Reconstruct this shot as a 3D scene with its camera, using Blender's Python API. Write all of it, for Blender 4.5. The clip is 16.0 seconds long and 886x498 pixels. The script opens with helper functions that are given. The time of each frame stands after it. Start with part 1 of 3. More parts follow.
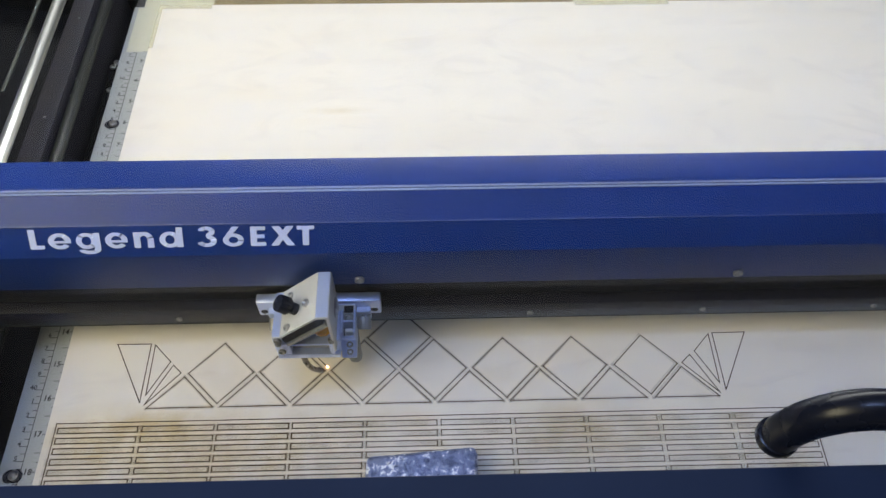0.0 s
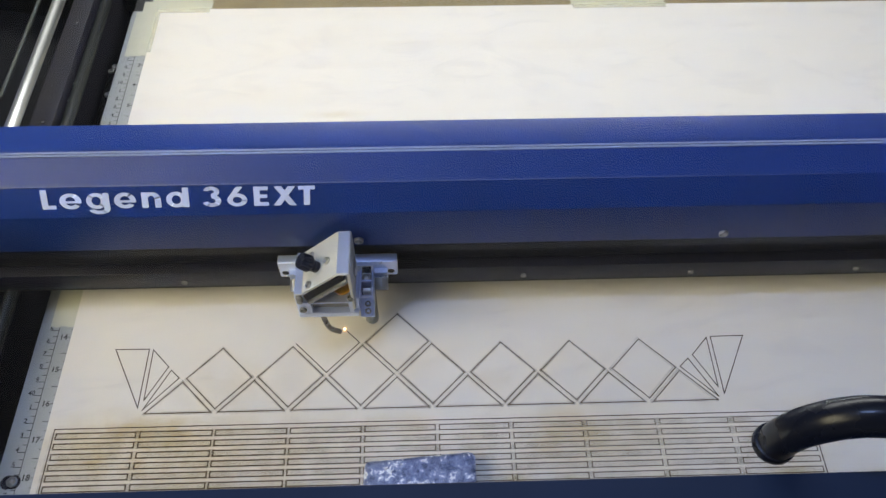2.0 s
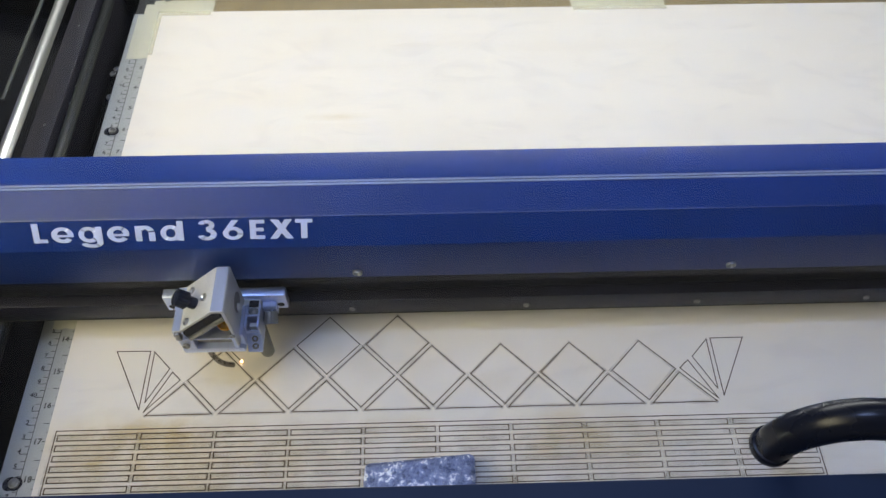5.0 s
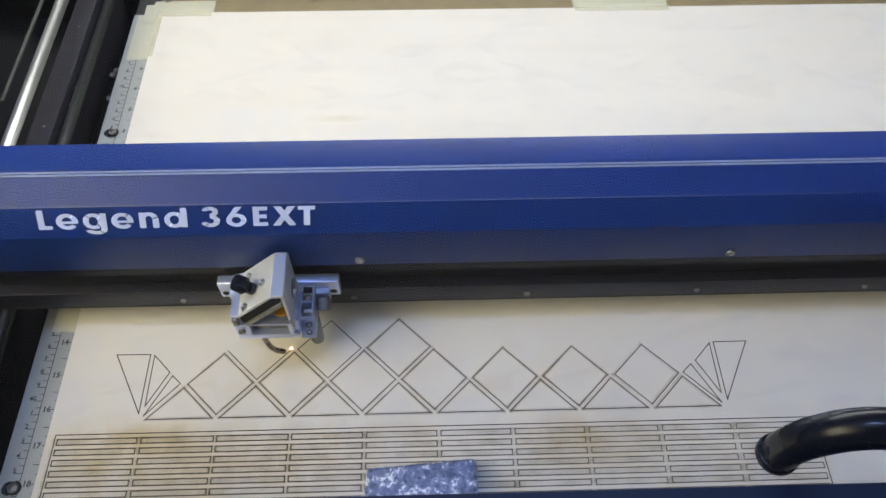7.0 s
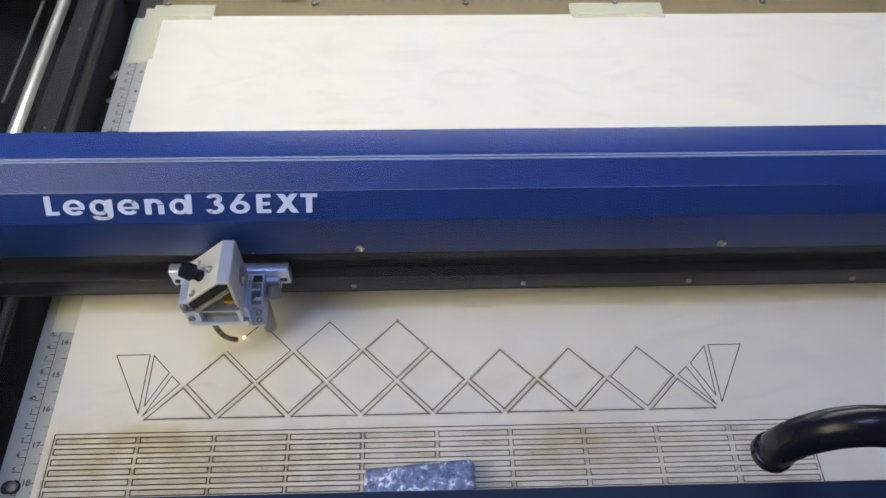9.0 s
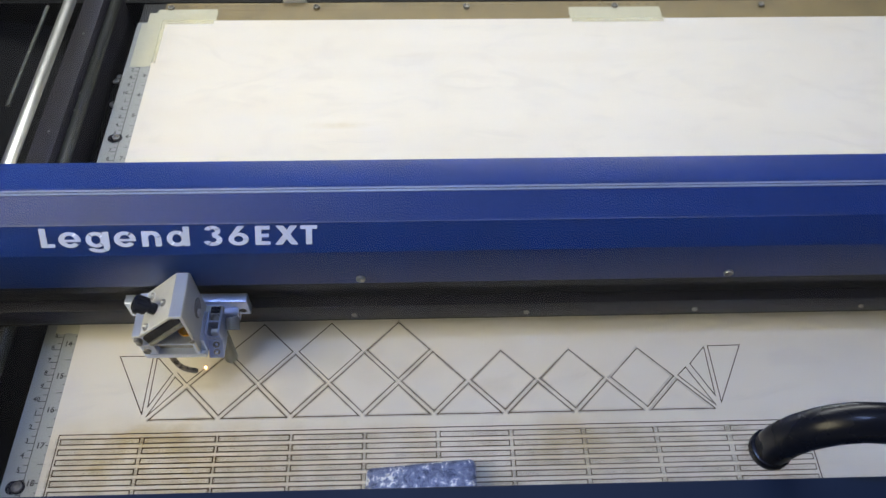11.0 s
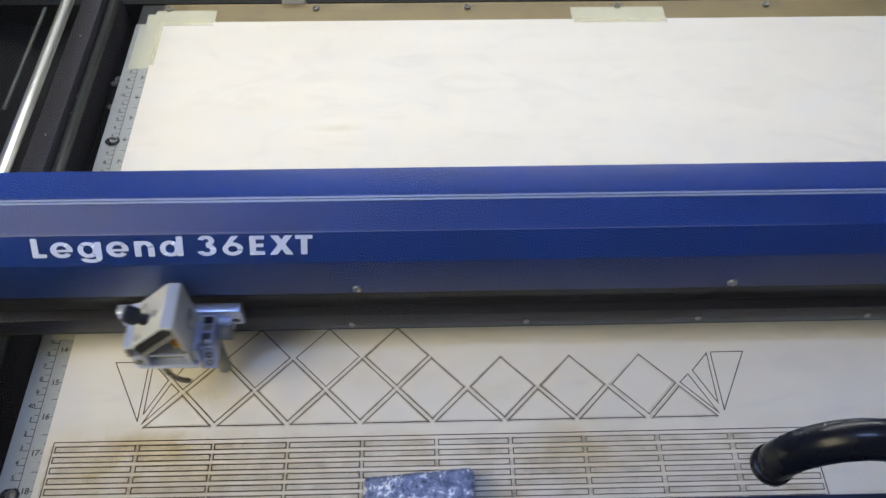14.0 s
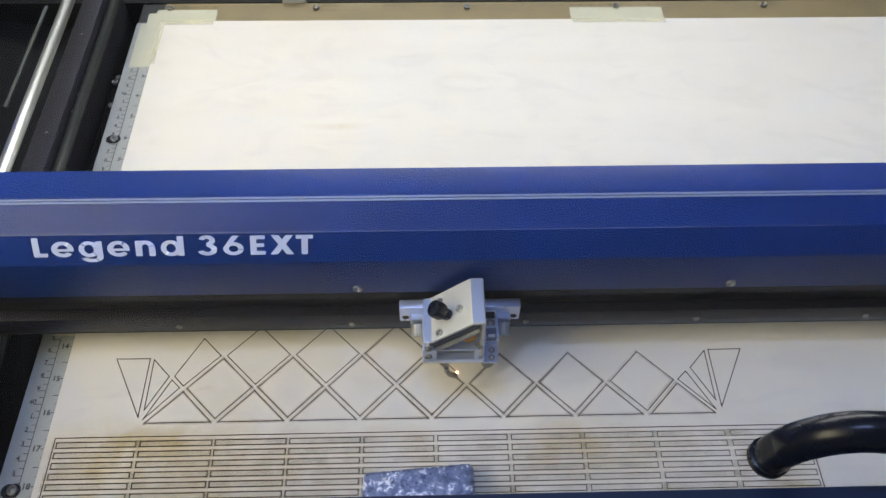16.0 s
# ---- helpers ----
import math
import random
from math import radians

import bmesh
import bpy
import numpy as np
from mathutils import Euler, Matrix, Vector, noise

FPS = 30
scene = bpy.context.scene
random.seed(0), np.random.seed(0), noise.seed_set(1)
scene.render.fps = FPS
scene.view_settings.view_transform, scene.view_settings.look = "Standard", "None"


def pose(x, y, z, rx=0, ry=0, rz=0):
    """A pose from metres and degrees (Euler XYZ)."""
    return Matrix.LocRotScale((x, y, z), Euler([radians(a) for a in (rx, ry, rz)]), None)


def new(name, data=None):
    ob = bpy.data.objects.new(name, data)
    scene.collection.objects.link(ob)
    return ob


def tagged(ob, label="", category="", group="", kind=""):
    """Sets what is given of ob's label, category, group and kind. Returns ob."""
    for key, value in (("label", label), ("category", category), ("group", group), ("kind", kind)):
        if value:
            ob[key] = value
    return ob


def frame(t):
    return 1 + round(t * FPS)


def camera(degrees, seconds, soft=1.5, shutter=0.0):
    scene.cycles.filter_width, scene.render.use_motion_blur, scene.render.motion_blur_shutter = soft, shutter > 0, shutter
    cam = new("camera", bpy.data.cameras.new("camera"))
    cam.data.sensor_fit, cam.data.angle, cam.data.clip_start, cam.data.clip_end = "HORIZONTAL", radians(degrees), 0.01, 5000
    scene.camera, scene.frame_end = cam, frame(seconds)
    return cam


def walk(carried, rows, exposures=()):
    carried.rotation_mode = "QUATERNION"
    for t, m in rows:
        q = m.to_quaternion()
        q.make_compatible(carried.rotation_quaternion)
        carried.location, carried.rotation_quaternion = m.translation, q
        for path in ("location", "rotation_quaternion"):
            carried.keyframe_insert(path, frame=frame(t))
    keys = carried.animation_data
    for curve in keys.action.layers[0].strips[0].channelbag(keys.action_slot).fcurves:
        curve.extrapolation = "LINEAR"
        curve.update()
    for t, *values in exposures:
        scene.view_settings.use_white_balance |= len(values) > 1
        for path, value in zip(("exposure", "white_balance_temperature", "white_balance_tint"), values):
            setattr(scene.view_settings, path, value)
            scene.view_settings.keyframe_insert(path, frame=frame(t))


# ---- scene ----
cam = camera(60.88, 16.0, soft=1.4, shutter=0.5)
# seconds, eye (m), turn (degrees)
PATH = [
    (0.0, 0.1930, -0.1943, 0.4913, 33.084, -0.650, -1.598),
    (0.5, 0.1938, -0.1952, 0.4924, 33.154, -0.652, -1.620),
    (1.0, 0.1952, -0.1946, 0.4923, 33.129, -0.559, -1.645),
    (1.5, 0.1943, -0.1922, 0.4928, 33.136, -0.557, -1.699),
    (2.0, 0.1950, -0.1920, 0.4926, 33.130, -0.531, -1.704),
    (2.5, 0.1941, -0.1926, 0.4928, 33.117, -0.626, -1.660),
    (3.0, 0.1940, -0.1925, 0.4924, 33.195, -0.690, -1.751),
    (3.5, 0.1953, -0.1937, 0.4943, 33.249, -0.479, -1.750),
    (4.0, 0.1963, -0.1941, 0.4944, 33.229, -0.294, -1.654),
    (6.5, 0.1969, -0.1879, 0.4938, 33.120, -0.424, -1.652),
    (7.0, 0.1955, -0.1879, 0.4932, 33.118, -0.382, -1.602),
    (7.5, 0.1934, -0.1874, 0.4940, 33.110, -0.501, -1.600),
    (8.0, 0.1931, -0.1859, 0.4919, 33.180, -0.587, -1.680),
    (8.5, 0.1933, -0.1878, 0.4938, 33.253, -0.762, -1.633),
    (9.0, 0.1918, -0.1927, 0.4962, 33.569, -0.961, -1.611),
    (11.5, 0.1915, -0.1965, 0.4988, 33.919, -0.856, -1.621),
    (12.0, 0.1917, -0.1941, 0.4980, 33.957, -0.853, -1.602),
    (12.5, 0.1907, -0.1920, 0.4963, 33.896, -0.900, -1.521),
    (13.0, 0.1938, -0.1909, 0.4972, 33.795, -0.721, -1.568),
    (13.5, 0.1948, -0.1895, 0.4978, 33.723, -0.643, -1.458),
    (14.0, 0.1963, -0.1886, 0.4960, 33.731, -0.540, -1.421),
    (14.5, 0.1950, -0.1896, 0.4969, 33.729, -0.607, -1.288),
    (15.0, 0.1953, -0.1901, 0.4962, 33.794, -0.612, -1.214),
    (15.5, 0.1948, -0.1898, 0.4972, 33.806, -0.724, -1.379),
    (16.0, 0.1952, -0.1926, 0.4971, 33.830, -0.715, -1.405),
]
walk(cam, [(t, pose(x, y, z, rx, ry, rz)) for t, x, y, z, rx, ry, rz in PATH])

# ---- light: bluish ceiling tube over the machine; added lamps: warm front and side, rear, glass veil ----
world = bpy.data.worlds.new("room_air")
scene.world = world
world.use_nodes = True
world.node_tree.nodes["Background"].inputs["Color"].default_value = (0.62, 0.72, 1.0, 1)
world.node_tree.nodes["Background"].inputs["Strength"].default_value = 0.30


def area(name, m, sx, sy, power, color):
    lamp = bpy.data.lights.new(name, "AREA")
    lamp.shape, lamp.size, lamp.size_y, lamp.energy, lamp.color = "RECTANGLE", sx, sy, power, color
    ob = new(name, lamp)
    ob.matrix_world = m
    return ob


area("ceiling_tube", pose(0.02, 0.03, 1.75), 0.40, 0.018, 5.8, (0.35, 0.51, 1.0))
# warm fill added at the front left, hanging well below the ceiling
area("warm_fill", pose(-0.86, -0.40, 1.08, 14, -38), 0.7, 0.9, 12.9, (0.99, 0.89, 0.59))
# unseen lamp added behind to brighten the rear plywood and the guide rod
area("rear_fill", pose(0.28, 1.22, 0.62, -90), 1.3, 0.36, 10.8, (0.95, 0.97, 0.95))
# bluish lamp added overhead so the lid window mirrors a pale veil
area("glass_veil_lamp", pose(0.75, 0.58, 1.98), 1.8, 0.7, 1.2, (0.46, 0.64, 1.0))
scene.view_settings.exposure = 0.08

# ---- materials ----


def material(name, color, rough=0.5, metal=0.0, vary=0.12, scale=40.0, bump=0.0, bump_scale=300.0, stretch=(1, 1, 1), coat=0.0, spec=0.5):
    """A painted, metal or plastic surface with large and fine variation."""
    m = bpy.data.materials.new(name)
    m.use_nodes = True
    n, l = m.node_tree.nodes, m.node_tree.links
    b = n["Principled BSDF"]
    b.inputs["Metallic"].default_value = metal
    b.inputs["Coat Weight"].default_value = coat
    b.inputs["Specular IOR Level"].default_value = spec
    co, mp = n.new("ShaderNodeTexCoord"), n.new("ShaderNodeMapping")
    mp.inputs["Scale"].default_value = stretch
    l.new(co.outputs["Object"], mp.inputs["Vector"])
    big, fine = n.new("ShaderNodeTexNoise"), n.new("ShaderNodeTexNoise")
    big.inputs["Scale"].default_value, big.inputs["Detail"].default_value = scale, 5
    fine.inputs["Scale"].default_value, fine.inputs["Detail"].default_value = bump_scale, 4
    for t in (big, fine):
        l.new(mp.outputs["Vector"], t.inputs["Vector"])
    mix = n.new("ShaderNodeMix")
    mix.data_type = "RGBA"
    mix.inputs["A"].default_value = (*[c * (1 - vary) for c in color], 1)
    mix.inputs["B"].default_value = (*[min(1, c * (1 + vary)) for c in color], 1)
    l.new(big.outputs["Fac"], mix.inputs["Factor"])
    l.new(mix.outputs["Result"], b.inputs["Base Color"])
    r = n.new("ShaderNodeMapRange")
    r.inputs["To Min"].default_value, r.inputs["To Max"].default_value = max(0.02, rough - 0.1), min(1, rough + 0.1)
    l.new(fine.outputs["Fac"], r.inputs["Value"])
    l.new(r.outputs["Result"], b.inputs["Roughness"])
    if bump:
        bp = n.new("ShaderNodeBump")
        bp.inputs["Strength"].default_value, bp.inputs["Distance"].default_value = bump, 0.0005
        l.new(fine.outputs["Fac"], bp.inputs["Height"])
        l.new(bp.outputs["Normal"], b.inputs["Normal"])
    return m


def plywood_material():
    """Pale birch veneer: long grain, cloudy figure, scorch smudges round the slots and by the cut rows."""
    m = material("birch_plywood", (0.730, 0.675, 0.590), 0.55, 0, 0.05, 30, 0.15, 900, (0.12, 1, 1))
    n, l = m.node_tree.nodes, m.node_tree.links
    b = n["Principled BSDF"]
    base = b.inputs["Base Color"].links[0].from_socket
    co = n.new("ShaderNodeTexCoord")

    def noise_at(scale, stretch, detail=5, dist=0.0):
        mp, t = n.new("ShaderNodeMapping"), n.new("ShaderNodeTexNoise")
        mp.inputs["Scale"].default_value = stretch
        t.inputs["Scale"].default_value, t.inputs["Detail"].default_value = scale, detail
        t.inputs["Distortion"].default_value = dist
        l.new(co.outputs["Object"], mp.inputs["Vector"])
        l.new(mp.outputs["Vector"], t.inputs["Vector"])
        return t.outputs["Fac"]

    def span(fac, a, z, lo, hi):
        r = n.new("ShaderNodeMapRange")
        for key, v in zip(("From Min", "From Max", "To Min", "To Max"), (a, z, lo, hi)):
            r.inputs[key].default_value = v
        l.new(fac, r.inputs["Value"])
        return r.outputs["Result"]

    def blend(fac, a, color, kind="MIX"):
        x = n.new("ShaderNodeMix")
        x.data_type, x.blend_type = "RGBA", kind
        l.new(fac, x.inputs["Factor"])
        l.new(a, x.inputs["A"])
        x.inputs["B"].default_value = (*color, 1)
        return x.outputs["Result"]

    def times(a, c):
        x = n.new("ShaderNodeMath")
        x.operation = "MULTIPLY"
        l.new(a, x.inputs[0])
        l.new(c, x.inputs[1])
        return x.outputs["Value"]

    def spot(x, y, rx, ry):
        mp, g = n.new("ShaderNodeMapping"), n.new("ShaderNodeTexGradient")
        mp.vector_type = "POINT"
        mp.inputs["Location"].default_value = (-x / rx, -y / ry, 0)
        mp.inputs["Scale"].default_value = (1 / rx, 1 / ry, 0)
        g.gradient_type = "SPHERICAL"
        l.new(co.outputs["Object"], mp.inputs["Vector"])
        l.new(mp.outputs["Vector"], g.inputs["Vector"])
        return g.outputs["Fac"]

    base = blend(span(noise_at(42, (0.6, 1, 1), 4, 0.8), 0.45, 0.7, 0, 0.32), base, (0.66, 0.63, 0.60))
    c = blend(span(noise_at(14, (0.35, 1, 1), 4, 1.5), 0.52, 0.78, 0, 0.20), base, (0.66, 0.56, 0.42))
    c = blend(span(noise_at(60, (0.05, 1, 1), 6, 0.6), 0.52, 0.8, 0, 0.17), c, (0.60, 0.48, 0.34))
    c = blend(span(noise_at(22, (0.45, 1, 1), 3, 3.2), 0.54, 0.64, 0, 0.28), c, (0.60, 0.55, 0.50))
    c = blend(span(noise_at(9, (1, 1, 1), 4, 1.0), 0.55, 0.75, 0, 0.18), c, (0.56, 0.54, 0.52))
    grime = span(noise_at(55, (1, 1, 1), 5), 0.35, 0.65, 0.25, 1.0)
    for x, y, rx, ry, k in ((-0.012, -0.024, 0.07, 0.032, 0.7), (0.015, -0.014, 0.04, 0.013, 0.7), (0.29, -0.021, 0.05, 0.024, 0.6),
                            (0.32, -0.025, 0.07, 0.03, 0.4), (0.09, -0.03, 0.10, 0.04, 0.4), (0.24, 0.018, 0.02, 0.012, 0.25),
                            (0.06, 0.02, 0.05, 0.03, 0.2), (0.15, 0.04, 0.07, 0.03, 0.2), (0.29, 0.03, 0.05, 0.02, 0.15), (0.12, 0.272, 0.035, 0.006, 0.35), (-0.016, -0.0105, 0.022, 0.006, 0.7), (-0.028, -0.033, 0.012, 0.0025, 1.0),
                            (0.175, -0.012, 0.03, 0.010, 0.5), (0.02, -0.045, 0.09, 0.05, 0.30)):
        c = blend(times(span(spot(x, y, rx, ry), 0, 0.8, 0, k), grime), c, (0.49, 0.36, 0.14))
    l.new(c, b.inputs["Base Color"])
    return m


BLUE = material("blue_enamel", (0.0068, 0.0275, 0.162), 0.42, 0, 0.16, 12, 0.08, 1400, spec=0.24)
BLUE_DARK = material("blue_lid_paint", (0.012, 0.023, 0.066), 0.42, 0, 0.2, 20, 0.05, 1200, spec=0.2)
# pale blues for the highlight lines painted along the gantry cover's bends
EDGE_GLINT = material("blue_edge_glint", (0.17, 0.21, 0.36), 0.4, 0, 0.25, 60, 0, 300, (0.1, 1, 1))
EDGE_GLINT_DIM = material("dim_edge_glint", (0.055, 0.075, 0.19), 0.45, 0, 0.4, 60, 0, 300, (0.1, 1, 1))
WHITE = material("white_print", (0.50, 0.57, 0.84), 0.5, 0, 0.05)
BLACK = material("black_anodised", (0.012, 0.013, 0.020), 0.42, 0, 0.3, 25, 0.0, 90, (0.1, 1, 1), spec=0.15)
BLACK_PART = material("black_steel", (0.006, 0.006, 0.007), 0.55, 0, 0.35, 14, 0.1, 600, spec=0.15)
GREY_RAIL = material("dark_grey_extrusion", (0.026, 0.025, 0.034), 0.5, 0.0, 0.3, 30, 0.0, 50, (1, 0.08, 1), spec=0.2)
OLIVE = material("oily_ridge", (0.025, 0.027, 0.025), 0.42, 0.0, 0.3, 30, 0.0, 50, (1, 0.08, 1), spec=0.25)
CHROME = material("ground_steel", (0.72, 0.72, 0.70), 0.38, 1.0, 0.05, 30)
# blue put into the aluminium's colour for the bluish light it reflects
ALU = material("brushed_aluminium", (0.62, 0.69, 0.90), 0.30, 0.80, 0.1, 90, 0.0, 60, (1, 0.3, 1))
ALU_PALE = material("bead_blasted_aluminium", (0.66, 0.66, 0.65), 0.45, 0.5, 0.12, 120, 0.08, 2500)
RAIL_PAINT = material("dark_rail_paint", (0.010, 0.010, 0.020), 0.40, 0, 0.3, 40, 0.0, 500, (0.1, 1, 1), spec=0.3)
LIP = material("worn_grey_strip", (0.075, 0.08, 0.072), 0.5, 0.0, 0.3, 60)
STEEL = material("screw_steel", (0.5, 0.5, 0.5), 0.3, 1.0, 0.2, 200)
DULL = material("dull_steel", (0.30, 0.29, 0.28), 0.45, 0.8, 0.25, 200, 0.2, 1500)
MIRROR = material("grey_mirror_edge", (0.30, 0.30, 0.27), 0.3, 0.5, 0.35, 160, 0.1, 900)
AIR = material("heat_browned_steel", (0.20, 0.17, 0.14), 0.28, 0.8, 0.4, 300, 0, 300)
NOZZLE = material("smoke_stained_nozzle", (0.24, 0.235, 0.20), 0.5, 0.3, 0.3, 120, 0.2, 1500)
RUBBER = material("black_plastic", (0.006, 0.008, 0.018), 0.27, 0, 0.3, 60, 0.0, 80, spec=0.3)
RULER = material("ruler_aluminium", (0.35, 0.355, 0.34), 0.55, 0.25, 0.16, 40, 0.1, 900, (1, 0.2, 1))
RULER_STAINED = material("smoke_stained_ruler", (0.230, 0.172, 0.078), 0.6, 0.1, 0.42, 42, 0.15, 700)
INK = material("ruler_ink", (0.012, 0.012, 0.012), 0.6)
INK_FAINT = material("faded_ruler_ink", (0.09, 0.06, 0.03), 0.6)
TAPE = material("masking_tape", (0.60, 0.575, 0.43), 0.6, 0, 0.10, 90, 0.3, 900)
TAPE.node_tree.nodes["Principled BSDF"].inputs["Alpha"].default_value = 0.88
TAPE_THIN = material("clear_masking_tape", (0.72, 0.68, 0.42), 0.5, 0, 0.10, 90, 0.3, 900)
TAPE_THIN.node_tree.nodes["Principled BSDF"].inputs["Alpha"].default_value = 0.30
KERF = material("charred_kerf", (0.062, 0.034, 0.015), 0.9, 0, 0.5, 250)
PLY = plywood_material()
CLEAR = material("cloudy_plastic", (0.45, 0.45, 0.46), 0.3, 0, 0.2, 60)
WALL = material("room_paint", (0.55, 0.55, 0.56), 0.8, 0, 0.06, 3)
HONEY = material("dark_bed", (0.010, 0.010, 0.010), 0.6, 0.0, 0.3, 60)


def metal_weight_material():
    """Cast grey metal, with white glints painted on ridges and dark blue in hollows."""
    m = material("cast_lead", (0.5, 0.5, 0.5), 0.3, 0.35, 0.3, 160, 0, 300)
    n, l = m.node_tree.nodes, m.node_tree.links
    t, bp, ramp = n.new("ShaderNodeTexNoise"), n.new("ShaderNodeBump"), n.new("ShaderNodeValToRGB")
    co = n.new("ShaderNodeTexCoord")
    t.inputs["Scale"].default_value, t.inputs["Detail"].default_value, t.inputs["Distortion"].default_value = 190, 10, 0.3
    t.inputs["Roughness"].default_value = 0.68
    # colour ramp that stands in for specular glints on the rough top
    e = ramp.color_ramp.elements
    e[0].position, e[0].color = 0.36, (0.05, 0.07, 0.16, 1)
    e[1].position, e[1].color = 0.61, (0.97, 0.98, 1.0, 1)
    mid = e.new(0.55)
    mid.color = (0.24, 0.29, 0.50, 1)
    bp.inputs["Strength"].default_value, bp.inputs["Distance"].default_value = 0.7, 0.0016
    l.new(co.outputs["Object"], t.inputs["Vector"])
    l.new(t.outputs["Fac"], bp.inputs["Height"])
    l.new(t.outputs["Fac"], ramp.inputs["Fac"])
    l.new(ramp.outputs["Color"], n["Principled BSDF"].inputs["Base Color"])
    l.new(bp.outputs["Normal"], n["Principled BSDF"].inputs["Normal"])
    return m


LEAD = metal_weight_material()


def glow(name, color, strength):
    m = bpy.data.materials.new(name)
    m.use_nodes = True
    b = m.node_tree.nodes["Principled BSDF"]
    b.inputs["Base Color"].default_value = (*color, 1)
    b.inputs["Emission Color"].default_value = (*color, 1)
    b.inputs["Emission Strength"].default_value = strength
    return m


SPARK = glow("burning_spot", (1.0, 0.47, 0.20), 18)


def scorch_material():
    m = material("scorch_halo", (0.58, 0.42, 0.15), 0.8)
    n, l = m.node_tree.nodes, m.node_tree.links
    t, r, co = n.new("ShaderNodeTexNoise"), n.new("ShaderNodeMapRange"), n.new("ShaderNodeTexCoord")
    t.inputs["Scale"].default_value, t.inputs["Detail"].default_value = 45, 3
    for key, v in zip(("From Min", "From Max", "To Min", "To Max"), (0.35, 0.70, 0.04, 0.34)):
        r.inputs[key].default_value = v
    l.new(co.outputs["Object"], t.inputs["Vector"])
    l.new(t.outputs["Fac"], r.inputs["Value"])
    l.new(r.outputs["Result"], n["Principled BSDF"].inputs["Alpha"])
    return m


SCORCH = scorch_material()
AMBER = material("amber_lens_coating", (0.80, 0.38, 0.03), 0.25, 0.0, 0.15, 60)


def glass_material():
    m = bpy.data.materials.new("lid_glass")
    m.use_nodes = True
    b = m.node_tree.nodes["Principled BSDF"]
    b.inputs["Base Color"].default_value = (0.97, 0.985, 0.98, 1)
    b.inputs["Roughness"].default_value = 0.0
    b.inputs["IOR"].default_value = 1.45
    b.inputs["Transmission Weight"].default_value = 1.0
    return m


GLASS = glass_material()

# ---- mesh helpers ----


def part(name, bm, mat, parent=None, label="", smooth=False):
    me = bpy.data.meshes.new(name)
    bmesh.ops.recalc_face_normals(bm, faces=bm.faces[:])
    bm.to_mesh(me)
    bm.free()
    me.materials.append(mat)
    for p in me.polygons:
        p.use_smooth = True
    if not smooth:
        me.set_sharp_from_angle(angle=radians(32))
    ob = new(name, me)
    ob.parent = parent
    return tagged(ob, label)


def thing(name, label, category, group="", kind="", at=(0, 0, 0)):
    ob = new(name)
    ob.empty_display_size = 0.01
    ob.location = at
    return tagged(ob, label, category, group, kind)


def add_box(bm, x0, x1, y0, y1, z0, z1, bevel=0.0, seg=1):
    made = bmesh.ops.create_cube(bm, size=1)["verts"]
    for v in made:
        v.co = ((x0 + x1) / 2 + v.co.x * (x1 - x0), (y0 + y1) / 2 + v.co.y * (y1 - y0), (z0 + z1) / 2 + v.co.z * (z1 - z0))
    if bevel:
        bmesh.ops.bevel(bm, geom=list({e for v in made for e in v.link_edges}), offset=bevel, segments=seg, affect="EDGES", profile=0.5)


def box(*a, **k):
    bm = bmesh.new()
    add_box(bm, *a, **k)
    return bm


def add_cyl(bm, p, q, r0, r1=None, n=20, bevel=0.0):
    p, q = Vector(p), Vector(q)
    m = Matrix.Translation((p + q) / 2) @ (q - p).to_track_quat("Z", "Y").to_matrix().to_4x4()
    made = bmesh.ops.create_cone(bm, cap_ends=True, segments=n, radius1=r0, radius2=r0 if r1 is None else r1, depth=(q - p).length, matrix=m)["verts"]
    if bevel:
        es = {e for v in made for e in v.link_edges if any(len(f.verts) > 4 for f in e.link_faces)}
        bmesh.ops.bevel(bm, geom=list(es), offset=bevel, segments=2, affect="EDGES", profile=0.5)


def cyl(*a, **k):
    bm = bmesh.new()
    add_cyl(bm, *a, **k)
    return bm


def extrude_x(profile, x0, x1, bevel=0.0):
    """A bar along x with the closed outline profile of (y, z)."""
    bm = bmesh.new()
    ends = [[bm.verts.new((x, y, z)) for y, z in profile] for x in (x0, x1)]
    for ring in ends:
        bm.faces.new(ring)
    k = len(profile)
    for i in range(k):
        bm.faces.new((ends[0][i], ends[0][(i + 1) % k], ends[1][(i + 1) % k], ends[1][i]))
    if bevel:
        bmesh.ops.bevel(bm, geom=bm.edges[:], offset=bevel, segments=2, affect="EDGES", profile=0.5)
    return bm


def extrude_y(profile, y0, y1, bevel=0.0):
    bm = bmesh.new()
    ends = [[bm.verts.new((x, y, z)) for x, z in profile] for y in (y0, y1)]
    for ring in ends:
        bm.faces.new(ring)
    k = len(profile)
    for i in range(k):
        bm.faces.new((ends[0][i], ends[0][(i + 1) % k], ends[1][(i + 1) % k], ends[1][i]))
    if bevel:
        bmesh.ops.bevel(bm, geom=bm.edges[:], offset=bevel, segments=2, affect="EDGES", profile=0.5)
    return bm


